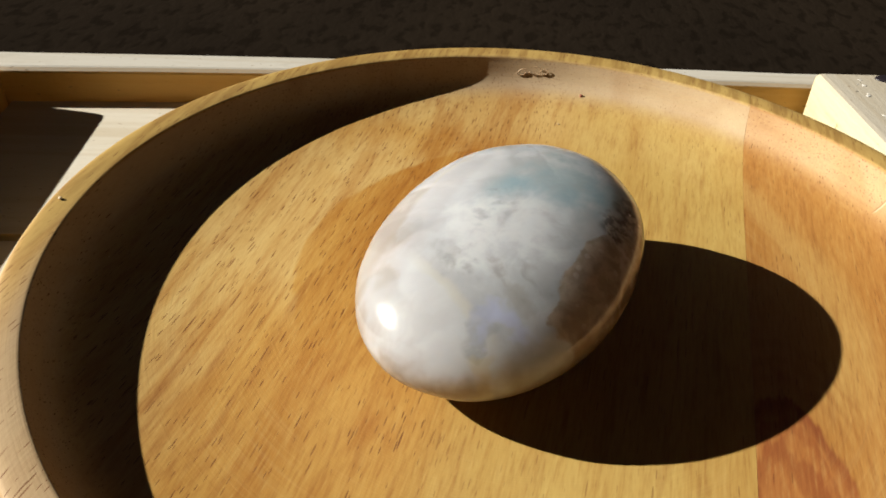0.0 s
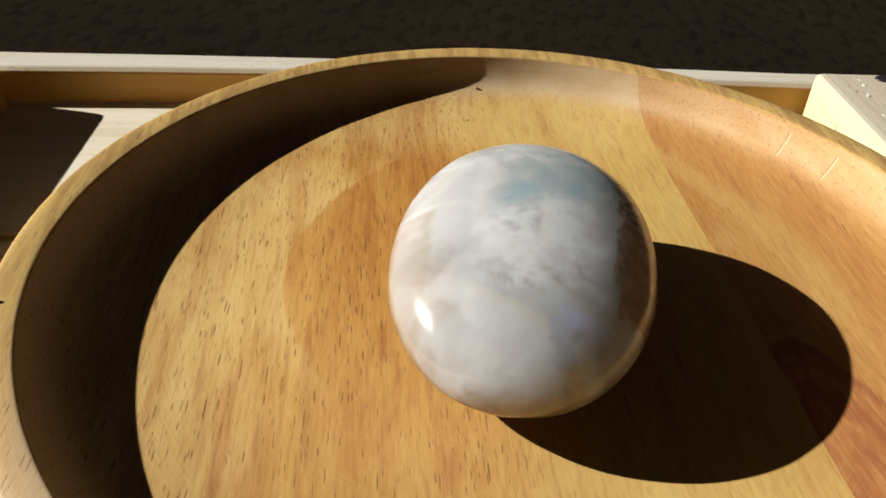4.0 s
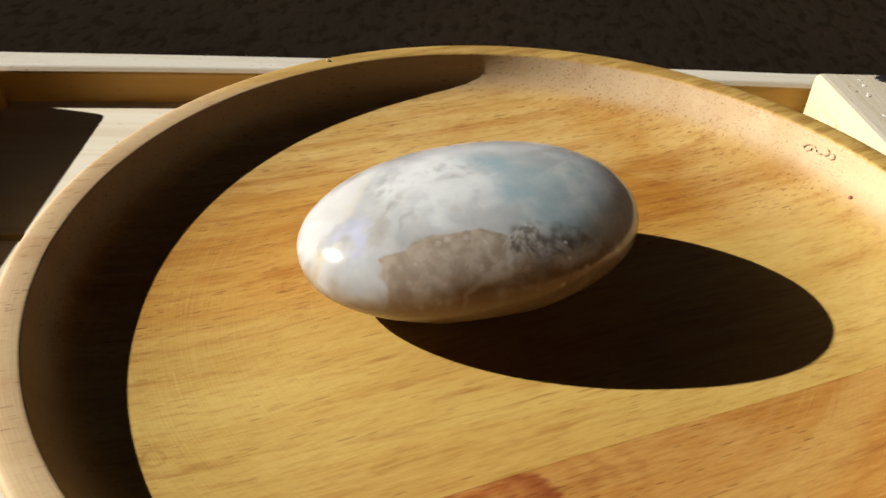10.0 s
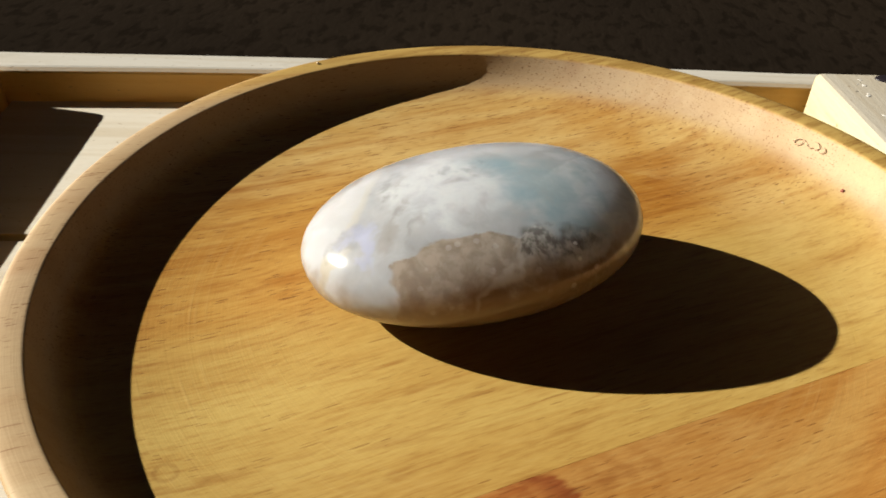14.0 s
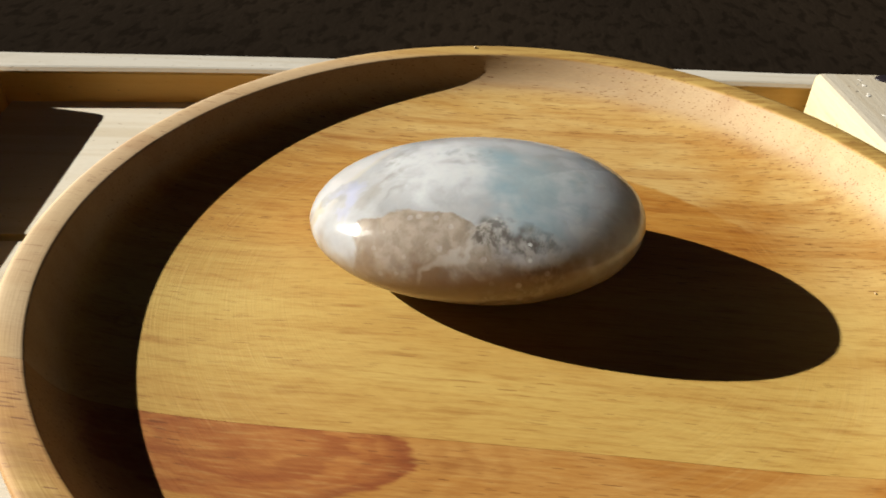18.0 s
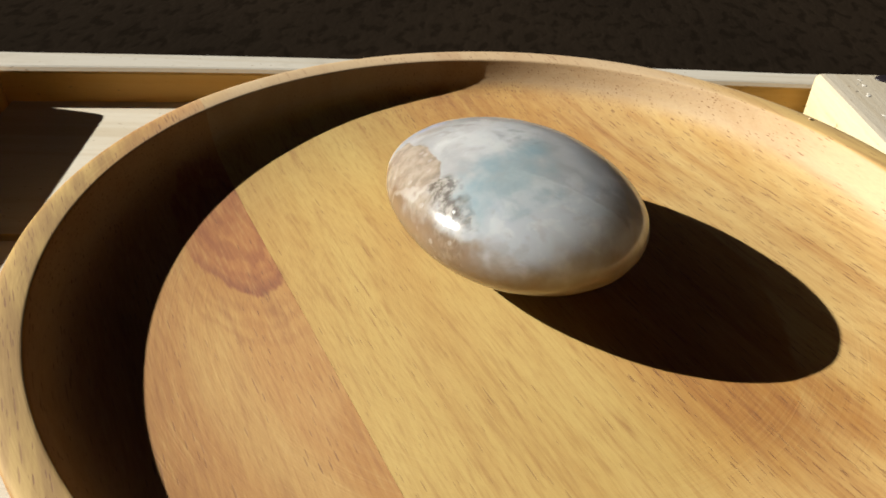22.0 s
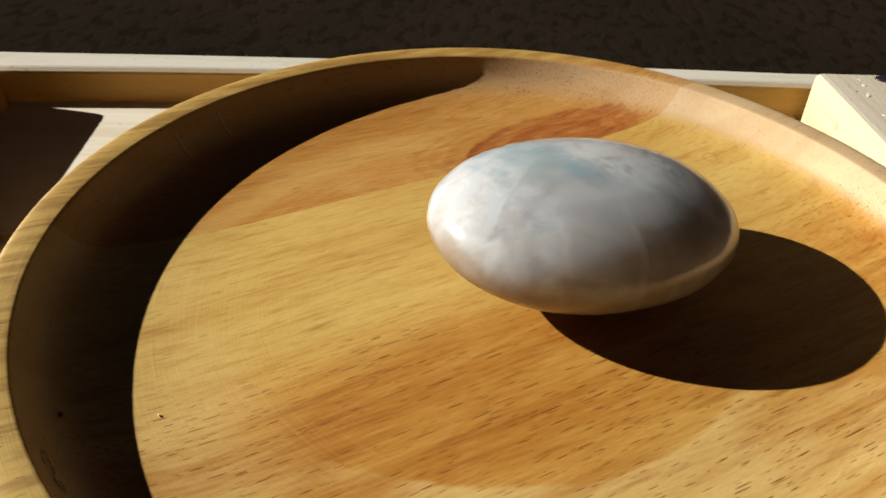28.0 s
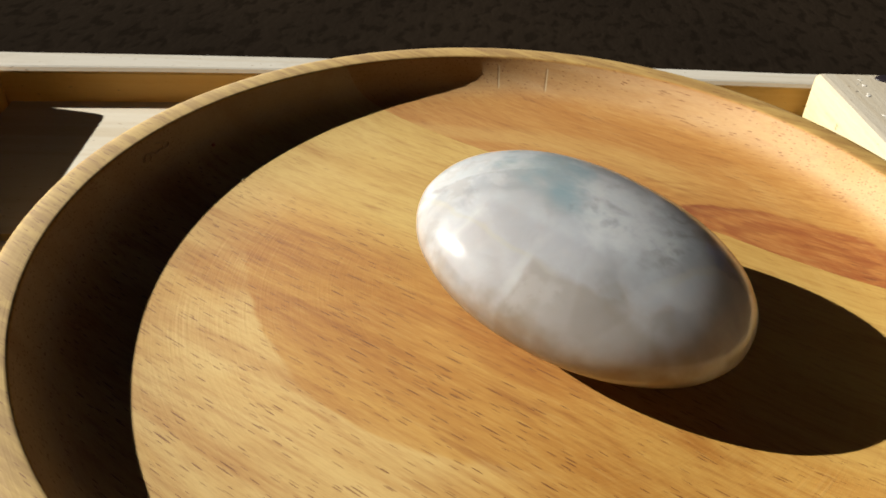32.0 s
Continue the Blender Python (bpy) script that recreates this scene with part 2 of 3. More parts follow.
def pine(name, tint, top):
    """Raw pale pine, grain along the local x: sides painted yellower for bounced light, paler on top."""
    m = Nodes(name)
    p = m.coord
    fig = m.noise(m.scaled(p, (4, 120, 120)), 1.0, 4.0, 0.55, 0.8)
    dirt = m.noise(m.scaled(p, (30, 60, 60), (2, 4, 1)), 1.0, 4.0, 0.65)
    fine = m.noise(m.scaled(p, (300, 1800, 1800)), 1.0, 2.0)
    upward = m.split(m.tree.nodes["Texture Coordinate"].outputs["Normal"])[2]
    col = m.mix(m.step(fig, 0.38, 0.66), tint, tuple(v * k for v, k in zip(tint, (0.93, 0.86, 0.70))))
    top_col = m.mix(m.step(fig, 0.40, 0.64), top, tuple(v * k for v, k in zip(top, (0.90, 0.86, 0.80))))
    col = m.mix(m.step(upward, 0.55, 0.85), col, top_col)
    col = m.mix(m.step(dirt, 0.58, 0.76, 0.0, 0.35), col, m.mix(1.0, col, (0.60, 0.56, 0.50), "MULTIPLY"))
    col = m.mix(m.step(fine, 0.5, 0.8, 0.0, 0.2), col, m.mix(1.0, col, (0.75, 0.66, 0.52), "MULTIPLY"))
    specks = m.noise(m.scaled(p, (420, 900, 900), (1, 9, 3)), 1.0, 1.0)
    col = m.mix(m.step(specks, 0.735, 0.77, 0.0, 0.6), col, (0.25, 0.16, 0.08))
    n = m.bump(m.math("ADD", m.math("MULTIPLY", fine, 0.5), fig), 0.0003, 0.5)
    col = m.deepen(col, 1.15, (0.673, 0.673, 0.680))
    return m.done(col, 0.62, n, specular_ior_level=0.2)


def dark_ground():
    """Dark rough asphalt-like surface with shallow pits."""
    m = Nodes("dark_ground")
    p = m.coord
    lump = m.noise(m.scaled(p, (160, 85, 160), (0, 0, 0), (0, 0, radians(-9))), 1.0, 2.0, 0.5, 0.3)
    grit = m.noise(m.scaled(p, (420, 150, 420)), 1.0, 3.0, 0.6)
    broad = m.noise(m.scaled(p, (7, 5, 7)), 1.0, 2.0)
    col = m.mix(m.step(broad, 0.35, 0.7), (0.0155, 0.0112, 0.0078), (0.0114, 0.0084, 0.0061))
    # the shade in the pits is put into the colour as well
    col = m.mix(m.step(lump, 0.50, 0.36, 0.0, 0.42), col, (0.0033, 0.0024, 0.0016))
    col = m.mix(m.step(grit, 0.5, 0.8, 0.0, 0.4), col, (0.0194, 0.0146, 0.0108))
    # ragged darker patch beside the tray: light falling off, painted into the colour
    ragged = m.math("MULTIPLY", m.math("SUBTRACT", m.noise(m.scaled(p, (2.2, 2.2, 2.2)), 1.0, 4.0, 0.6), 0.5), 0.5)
    falloff = m.step(m.math("ADD", m.math("ADD", m.spot((1.30, 0.60, 0.0)), ragged), m.math("MULTIPLY", m.math("SUBTRACT", broad, 0.5), -0.3)), 1.40, 0.75)
    col = m.mix(m.math("MULTIPLY", falloff, 0.75), col, m.mix(1.0, col, (0.30, 0.27, 0.25), "MULTIPLY"))
    n = m.bump(m.math("ADD", lump, m.math("MULTIPLY", grit, 0.2)), 0.0020, 0.2)
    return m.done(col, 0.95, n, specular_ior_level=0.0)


def moonstone():
    """Polished milky feldspar: flat inner facets, blue-grey crown, a brown fracture window on one flank."""
    m = Nodes("moonstone")
    p = m.coord
    bend = m.vscale(m.noise(m.scaled(p, (60, 60, 60)), 1.0, 3.0, 0.55, 0.0, True), 0.009)
    q = m.vadd(p, bend)
    sway = m.vadd(m.noise(m.scaled(p, (120, 120, 120), (3, 8, 1)), 1.0, 3.0, 0.55, 0.0, True), (-0.5, -0.5, -0.5))
    x, y, _ = m.split(m.vadd(p, m.vscale(sway, 0.0035)))
    wx, wy, wz = m.split(m.vadd(p, m.vscale(sway, 0.014)))

    def beyond(nx, ny, d, soft=0.0003):
        """1 beyond a flat inner facet nx * x + ny * y = d (metres)."""
        v = m.math("ADD", m.math("MULTIPLY", x, nx), m.math("MULTIPLY", y, ny))
        return m.step(v, d - soft, d + soft), v

    def times(*factors):
        out = factors[0]
        for f in factors[1:]:
            out = m.math("MULTIPLY", out, f)
        return out

    cloud = m.noise(m.scaled(q, (60, 60, 60)), 1.0, 4.0, 0.6)
    wisp = m.noise(m.scaled(q, (150, 150, 150), (4, 2, 7)), 1.0, 4.0, 0.65)
    soft = m.noise(m.scaled(p, (95, 95, 95), (1, 6, 3)), 1.0, 2.0)
    mottle = m.noise(m.scaled(q, (190, 190, 190)), 1.0, 4.0, 0.6)
    patch = m.noise(m.scaled(q, (88, 88, 88), (5, 1, 4)), 1.0, 5.0, 0.62, 0.4)
    bent = m.vadd(p, m.vscale(bend, 0.30))
    dots = m.noise(m.scaled(q, (270, 270, 270), (2, 9, 5)), 1.0, 3.0, 0.5)
    tone = m.split(m.cells(m.scaled(bent, (75, 75, 95), (0.3, 0.1, 0.7), (0.4, 0.3, 0.5)), 1.0, "SMOOTH_F1")["Color"])[0]
    shard = m.split(m.cells(m.scaled(bent, (170, 130, 200), (0.1, 0.8, 0.2), (0.2, 0.5, 0.9)), 1.0, "SMOOTH_F1")["Color"])[1]

    def oval(cx, cy, rx, ry, low=0.35, high=1.25):
        """1 inside an oval with a softly ragged edge (millimetres, seen from above), 0 outside."""
        a = m.math("DIVIDE", m.math("SUBTRACT", wx, cx / 1000), rx / 1000)
        c = m.math("DIVIDE", m.math("SUBTRACT", wy, cy / 1000), ry / 1000)
        e = m.math("ADD", m.math("MULTIPLY", a, a), m.math("MULTIPLY", c, c))
        return m.step(e, high, low)

    def line(nx, ny, d, wide):
        """1 on a thin seam nx * x + ny * y = d."""
        v = m.math("ADD", m.math("MULTIPLY", x, nx), m.math("MULTIPLY", y, ny))
        return m.step(m.math("ABSOLUTE", m.math("SUBTRACT", v, d)), wide, wide * 0.15)

    # milky ground, with soft clouds and inner facets of slightly different depth
    col = m.mix(m.step(cloud, 0.36, 0.62), (0.56, 0.56, 0.555), (0.68, 0.68, 0.675))
    col = m.mix(m.math("MULTIPLY", tone, 0.26), col, (0.46, 0.46, 0.46))
    col = m.mix(m.math("MULTIPLY", shard, 0.30), col, (0.40, 0.40, 0.405))
    col = m.mix(m.step(patch, 0.45, 0.60, 0.0, 0.35), col, (0.44, 0.435, 0.425))
    # the white middle
    col = m.mix(times(oval(-6, -3, 13, 13), m.step(patch, 0.62, 0.38, 0.25, 0.70)), col, (0.76, 0.76, 0.75))
    # grey translucent end; beyond a slanting facet a paler lobe, its sheen painted in
    col = m.mix(times(m.step(wx, 0.013, 0.021), m.step(cloud, 0.30, 0.60, 0.45, 0.85)), col, (0.57, 0.60, 0.625))
    grains = m.step(wx, 0.012, 0.022)
    col = m.mix(times(grains, m.step(dots, 0.46, 0.62), 0.46), col, (0.74, 0.74, 0.73))
    col = m.mix(times(grains, m.step(mottle, 0.50, 0.64), 0.36), col, (0.42, 0.395, 0.36))
    lobe, _ = beyond(0.669, -0.743, 0.0129)
    lobe = times(lobe, m.step(y, -0.013, -0.005))
    col = m.mix(m.math("MULTIPLY", lobe, 0.34), col, (0.70, 0.71, 0.69))
    col = m.mix(times(line(0.669, -0.743, 0.0129, 0.0006), m.step(y, -0.011, -0.007), m.step(y, 0.010, 0.006), m.step(soft, 0.38, 0.56), 0.20), col, (0.78, 0.79, 0.78))
    # blue-green band across the crown, crisp towards the white
    v = m.math("ADD", m.math("MULTIPLY", wx, 0.93), m.math("MULTIPLY", wy, 0.36))
    band = times(m.step(v, -0.0018, 0.0052), m.step(v, 0.0160, 0.0070), m.step(y, 0.008, 0.001), m.step(y, -0.021, -0.016))
    col = m.mix(times(band, m.step(patch, 0.30, 0.60, 0.35, 0.88)), col, (0.37, 0.475, 0.51))
    col = m.mix(times(oval(16, -7, 9, 7), m.step(wisp, 0.38, 0.60, 0.20, 0.65)), col, (0.38, 0.46, 0.48))
    # smoky smudges along the crown
    col = m.mix(times(oval(-1, 1, 7, 4), m.step(dots, 0.48, 0.68), 0.52), col, (0.36, 0.39, 0.385))
    col = m.mix(times(oval(-15, 2, 4.5, 8), m.step(dots, 0.42, 0.70), 0.60), col, (0.34, 0.335, 0.315))
    col = m.mix(times(oval(-14, -10, 5, 7), m.step(dots, 0.44, 0.70), 0.52), col, (0.36, 0.335, 0.30))
    col = m.mix(m.step(wisp, 0.52, 0.74, 0.0, 0.30), col, (0.46, 0.45, 0.43))
    # a tan stain by the white tip, and a tan wedge between the tip and the middle
    col = m.mix(times(oval(-15, 15, 7, 4.5), m.step(mottle, 0.36, 0.58, 0.25, 0.75)), col, (0.43, 0.365, 0.285))
    col = m.mix(times(oval(-18, -12, 3.2, 4.5), 0.45), col, (0.47, 0.43, 0.38))
    tip, _ = beyond(-0.87, 0.40, 0.0186, 0.0012)
    tip = times(tip, m.step(wz, -0.001, 0.004))
    col = m.mix(m.math("MULTIPLY", tip, 0.36), col, (0.76, 0.75, 0.73))
    col = m.mix(times(line(-0.87, 0.40, 0.0186, 0.0013), m.step(m.math("ABSOLUTE", y), 0.014, 0.006), 0.30), col, (0.66, 0.60, 0.46))
    col = m.mix(times(oval(-26, -8, 3.6, 3.0), m.step(mottle, 0.40, 0.60, 0.2, 0.7)), col, (0.43, 0.43, 0.42))
    col = m.mix(m.math("MULTIPLY", oval(-30, -10, 3.0, 4.0), 0.40), col, (0.62, 0.52, 0.31))
    # violet-blue sheen beside the tip, a view-dependent flash painted into the colour
    col = m.mix(m.math("MULTIPLY", oval(-23.4, -11, 2.6, 5.2, 0.0, 1.1), 0.38), col, (0.58, 0.62, 0.90))
    # the far flank: a browner field below a thin yellow seam, split by upright veils
    xp = m.math("MAXIMUM", x, 0.0)
    below = m.math("SUBTRACT", m.math("ADD", y, m.math("MULTIPLY", m.math("MULTIPLY", xp, xp), 7.0)), 0.0168)
    under = m.step(below, -0.0010, 0.0008)
    col = m.mix(times(under, 0.36), col, (0.56, 0.530, 0.495))
    plates = m.split(m.cells(m.scaled(bent, (110, 60, 150), (0.6, 0.2, 0.4), (0.1, 0.9, 0.3)), 1.0, "SMOOTH_F1")["Color"])[2]
    col = m.mix(times(m.step(y, 0.002, 0.008), m.step(plates, 0.30, 0.75), 0.34), col, (0.74, 0.75, 0.765))
    col = m.mix(times(m.step(y, 0.004, 0.010), m.step(plates, 0.48, 0.15), 0.28), col, (0.42, 0.41, 0.40))
    darker, _ = beyond(-1.0, 0.10, -0.0155, 0.0004)
    col = m.mix(times(m.step(y, 0.0085, 0.0110), darker, 0.26), col, (0.43, 0.40, 0.395))
    brown, _ = beyond(-1.0, 0.05, -0.0020, 0.0005)
    col = m.mix(times(under, brown, 0.44), col, (0.40, 0.335, 0.265))
    col = m.mix(times(oval(0, 21, 6, 3.5), m.step(wisp, 0.42, 0.58), 0.45), col, (0.60, 0.57, 0.54))
    col = m.mix(times(m.step(m.math("ABSOLUTE", below), 0.0008, 0.0001), m.step(x, -0.007, -0.003), m.step(soft, 0.36, 0.60), 0.26), col, (0.64, 0.60, 0.44))
    for nx, ny, d, strong in ((1.0, -0.10, 0.0155, 0.26), (1.0, -0.05, 0.0026, 0.28), (1.0, 0.16, 0.0005, 0.12), (0.55, 0.835, 0.0195, 0.12)):
        col = m.mix(times(line(nx, ny, d, 0.0016), m.step(y, 0.008, 0.013), m.step(soft, 0.34, 0.62), strong), col, (0.78, 0.77, 0.74))
    # the fracture window: crisp above, rough inside, running out into dark crystals
    edge = m.math("ADD", m.math("MULTIPLY", y, -1.0), m.math("MULTIPLY", m.math("SUBTRACT", mottle, 0.5), 0.0034))
    bow = m.math("MULTIPLY", m.math("ADD", x, 0.0105), m.math("ADD", x, 0.0105))
    edge = m.math("SUBTRACT", edge, m.math("MULTIPLY", bow, 11.0))
    top = m.step(edge, 0.0156, 0.0161)
    ends = m.math("MULTIPLY", m.step(wx, -0.0190, -0.0176), m.step(wx, 0.0135, 0.0045))
    win = m.math("MULTIPLY", top, ends)
    dents = m.noise(m.scaled(q, (330, 330, 330)), 1.0, 3.0, 0.6)
    wincol = m.mix(m.step(dents, 0.36, 0.64), (0.39, 0.310, 0.235), (0.52, 0.440, 0.350))
    wincol = m.mix(m.step(mottle, 0.55, 0.66, 0.0, 0.55), wincol, (0.30, 0.230, 0.170))
    col = m.mix(m.math("MULTIPLY", win, 0.86), col, wincol)
    flank = m.step(m.math("MULTIPLY", y, -1.0), 0.014, 0.019)
    # a band of dark brown under it
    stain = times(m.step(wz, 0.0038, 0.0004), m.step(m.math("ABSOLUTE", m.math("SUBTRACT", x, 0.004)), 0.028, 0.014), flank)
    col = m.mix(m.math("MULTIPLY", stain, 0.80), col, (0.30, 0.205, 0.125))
    near = times(oval(11, -20.5, 9.0, 4.2), flank)
    crystal = m.mix(m.step(m.noise(m.scaled(q, (560, 420, 560), (1, 3, 8)), 1.0, 3.0, 0.6), 0.40, 0.62), (0.20, 0.175, 0.150), (0.55, 0.52, 0.475))
    crystal = m.mix(m.step(dots, 0.52, 0.66, 0.0, 0.7), crystal, (0.17, 0.145, 0.125))
    col = m.mix(m.math("MULTIPLY", near, m.step(mottle, 0.40, 0.58, 0.30, 0.88)), col, crystal)
    # a bright crack through the window
    crack = times(m.step(m.math("ABSOLUTE", m.math("SUBTRACT", wz, m.math("ADD", 0.0036, m.math("MULTIPLY", x, 0.62)))), 0.0012, 0.0002), m.step(wx, -0.0060, -0.0030), m.step(wx, 0.0060, 0.0030), flank)
    col = m.mix(m.math("MULTIPLY", crack, 0.65), col, (0.66, 0.62, 0.56))
    # sparkle of the crystals and window, painted as near-white spots
    glint = m.cells(m.scaled(p, (620, 620, 620)), 1.0)
    flash = times(m.step(m.split(glint["Color"])[0], 0.86, 0.88), m.step(glint["Distance"], 0.44, 0.26), m.math("MAXIMUM", near, m.math("MULTIPLY", win, 0.20)))
    col = m.mix(m.math("MULTIPLY", flash, 0.9), col, (0.88, 0.88, 0.86))
    # honey brown towards the foot: transmitted light and shade painted in by height
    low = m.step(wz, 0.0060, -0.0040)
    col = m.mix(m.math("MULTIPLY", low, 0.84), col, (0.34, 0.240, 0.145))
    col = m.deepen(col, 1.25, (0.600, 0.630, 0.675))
    n = m.bump(m.noise(m.scaled(q, (420, 420, 420)), 1.0, 2.0), 0.00010, 0.2)
    n = m.bump(m.math("MULTIPLY", dents, m.math("MAXIMUM", near, win)), 0.0005, 0.16, n)
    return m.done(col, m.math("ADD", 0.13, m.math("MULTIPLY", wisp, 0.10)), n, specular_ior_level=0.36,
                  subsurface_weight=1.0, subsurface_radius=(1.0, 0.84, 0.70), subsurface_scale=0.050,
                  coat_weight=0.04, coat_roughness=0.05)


def plain(name, colour, rough=0.6):
    m = Nodes(name)
    v = m.noise(m.scaled(m.coord, (900, 900, 900)), 1.0, 3.0)
    col = m.mix(m.step(v, 0.3, 0.7), colour, tuple(c * 0.7 for c in colour))
    return m.done(col, rough)


WOOD_PALE = plate_wood("rubberwood_pale", False)
WOOD_TAN = plate_wood("rubberwood_tan", True)
PINE = pine("pine", (0.80, 0.72, 0.50), (0.66, 0.61, 0.51))
# for boards seen in shade: their amber bounced light is put into the colour
PINE_SHADED = pine("pine_shaded", (0.84, 0.525, 0.165), (0.71, 0.68, 0.61))
PINE_FLOOR = pine("pine_floor", (0.80, 0.66, 0.40), (0.82, 0.77, 0.66))
GROUND = dark_ground()
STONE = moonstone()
CHIP = plain("red_chip", (0.21, 0.045, 0.020))
SPLINTER = plain("splinter", (0.52, 0.36, 0.22))
CRUMB = plain("pale_crumb", (0.58, 0.44, 0.26))
PAINT = plain("white_fleck", (0.63, 0.61, 0.57), 0.4)
KNOT = plain("dark_knot", (0.016, 0.012, 0.016), 0.4)


# ---- building helpers ----
def part(name, bm, material, parent=None, label="", smooth=False):
    mesh = bpy.data.meshes.new(name)
    if smooth:
        for f in bm.faces:
            f.smooth = True
    bm.to_mesh(mesh)
    bm.free()
    mesh.materials.append(material)
    ob = new(name, mesh)
    if parent is not None:
        ob.parent = parent
    return tagged(ob, label)


def block(sx, sy, sz, bevel=0.001, segments=3):
    """A bevelled box, centred on x and y, standing on z = 0."""
    bm = bmesh.new()
    bmesh.ops.create_cube(bm, size=1.0)
    bmesh.ops.scale(bm, vec=(sx, sy, sz), verts=bm.verts)
    bmesh.ops.translate(bm, vec=(0, 0, sz / 2), verts=bm.verts)
    bmesh.ops.bevel(bm, geom=bm.edges[:], offset=bevel, segments=segments, profile=0.6, affect="EDGES")
    return bm


# ---- ground ----
def build_ground():
    bm = bmesh.new()
    bmesh.ops.create_grid(bm, x_segments=8, y_segments=8, size=600.0)
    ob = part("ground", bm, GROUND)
    tagged(ob, "dark brown rough asphalt ground with shallow pits", "ground", kind="structure")


# ---- the pine tray ----
YAW = 10.3
FLOOR_TOP = 0.012
LEFT, RIGHT = -1.116 * U, 0.757 * U        # inner faces of the end boards
FRONT = 0.774 * U                          # inner faces of the rails, both ways from the middle
RAIL_W, RAIL_TOP = 0.096 * U, PF - 0.016 * U
BOARD_W, BOARD_TOP = 0.30 * U, PF + 0.030 * U


def tapered_rail(length, width, height, bowed):
    """A rail along x with a planed chamfer on its inner top edge; bowed and narrowed towards its middle to fit the
    camera's view.
    """
    bm = bmesh.new()
    rings = []
    for i in range(33):
        x = length * (i / 32 - 0.5)
        back = width / 2 + bowed * 0.0020 * max(0.0, 1 - (x / 0.125) ** 2)
        front = -width / 2 + bowed * 0.0042 * max(0.0, 1 - ((x - 0.040) / 0.165) ** 2)
        outline = ((front, 0.0), (back, 0.0), (back, height - 0.0012), (back - 0.0004, height - 0.0004), (back - 0.0012, height),
                   (front + 0.0019, height), (front + 0.0013, height - 0.0003), (front + 0.0003, height - 0.0012), (front, height - 0.0019))
        rings.append([bm.verts.new((x, y, z)) for y, z in outline])
    for a, b in zip(rings, rings[1:]):
        for j in range(len(a)):
            k = (j + 1) % len(a)
            bm.faces.new((a[j], b[j], b[k], a[k]))
    bm.faces.new(rings[0]), bm.faces.new(rings[-1][::-1])
    bmesh.ops.recalc_face_normals(bm, faces=bm.faces)
    return bm


def build_tray():
    tray = new("wooden_tray")
    tray.matrix_world = pose(0, 0, 0, 0, 0, YAW)
    tagged(tray, "pale raw pine tray with low rails on dark ground", "tray")
    mid, length = (LEFT + RIGHT) / 2, RIGHT - LEFT + 2 * BOARD_W
    for s in (1, -1):
        rail = part("rail", tapered_rail(length, RAIL_W, RAIL_TOP - 0.001, s > 0), PINE_SHADED, tray)
        rail.location = (mid, s * (FRONT + RAIL_W / 2), 0.001)
        rail.rotation_euler = (0, 0, 0 if s > 0 else math.pi)
    for edge, s in ((LEFT, -1), (RIGHT, 1)):
        board = part("end_board", block(2 * FRONT - 0.0008, BOARD_W, BOARD_TOP - 0.001, 0.0026), PINE if s > 0 else PINE_SHADED, tray)
        board.location = (edge + s * BOARD_W / 2, 0, 0.001)
        board.rotation_euler = (0, 0, radians(90))
    gap, joint = 0.020 * U, 0.2315 * U
    for lo, hi in ((joint + gap / 2, FRONT + 0.0040), (-joint + gap / 2, joint - gap / 2), (-FRONT + 0.0004, -joint - gap / 2)):
        plank = part("plank", block(RIGHT - LEFT - 0.0006, hi - lo, FLOOR_TOP - 0.004, 0.0006, 2), PINE_FLOOR, tray)
        plank.location = (mid, (lo + hi) / 2, 0.004)
    under = part("base_board", block(RIGHT - LEFT - 0.0006, 2 * FRONT - 0.0008, 0.0028, 0.0004, 1), PINE_FLOOR, tray)
    under.location = (mid, 0, 0.001)
    bm = bmesh.new()
    bmesh.ops.create_uvsphere(bm, u_segments=20, v_segments=10, radius=1.0)
    bmesh.ops.scale(bm, vec=(0.0050, 0.0030, 0.0008), verts=bm.verts)
    knot = part("knot", bm, KNOT, tray, "small dark oval knot", True)
    knot.location = (0.922 * U, 0.737 * U, BOARD_TOP)
    rng = random.Random(8)
    for x, y, size, dark in ((0.8436, 0.699, 0.0012, 0), (0.8284, 0.645, 0.0014, 0), (0.8330, 0.657, 0.0007, 0), (0.8126, 0.667, 0.0007, 1), (0.8487, 0.752, 0.0006, 1),
                             (0.8468, 0.729, 0.0009, 0), (0.8300, 0.705, 0.0005, 0), (0.8188, 0.549, 0.0010, 0), (0.8420, 0.715, 0.0004, 1)):
        bm = bmesh.new()
        bmesh.ops.create_icosphere(bm, subdivisions=2, radius=size * 0.65)
        for v in bm.verts:
            v.co = Vector((v.co.x * 1.1, v.co.y * 0.6, v.co.z * 0.2)) * (1 + 0.6 * noise.noise(v.co * 900 + Vector((x * 90, y * 70, 0))))
        fleck = part("fleck", bm, KNOT if dark else PAINT, tray, "dark speck" if dark else "dried white fleck", True)
        fleck.location = (x * U, y * U, BOARD_TOP)
        fleck.rotation_euler = (0, 0, rng.uniform(-0.9, 0.3))
    return tray


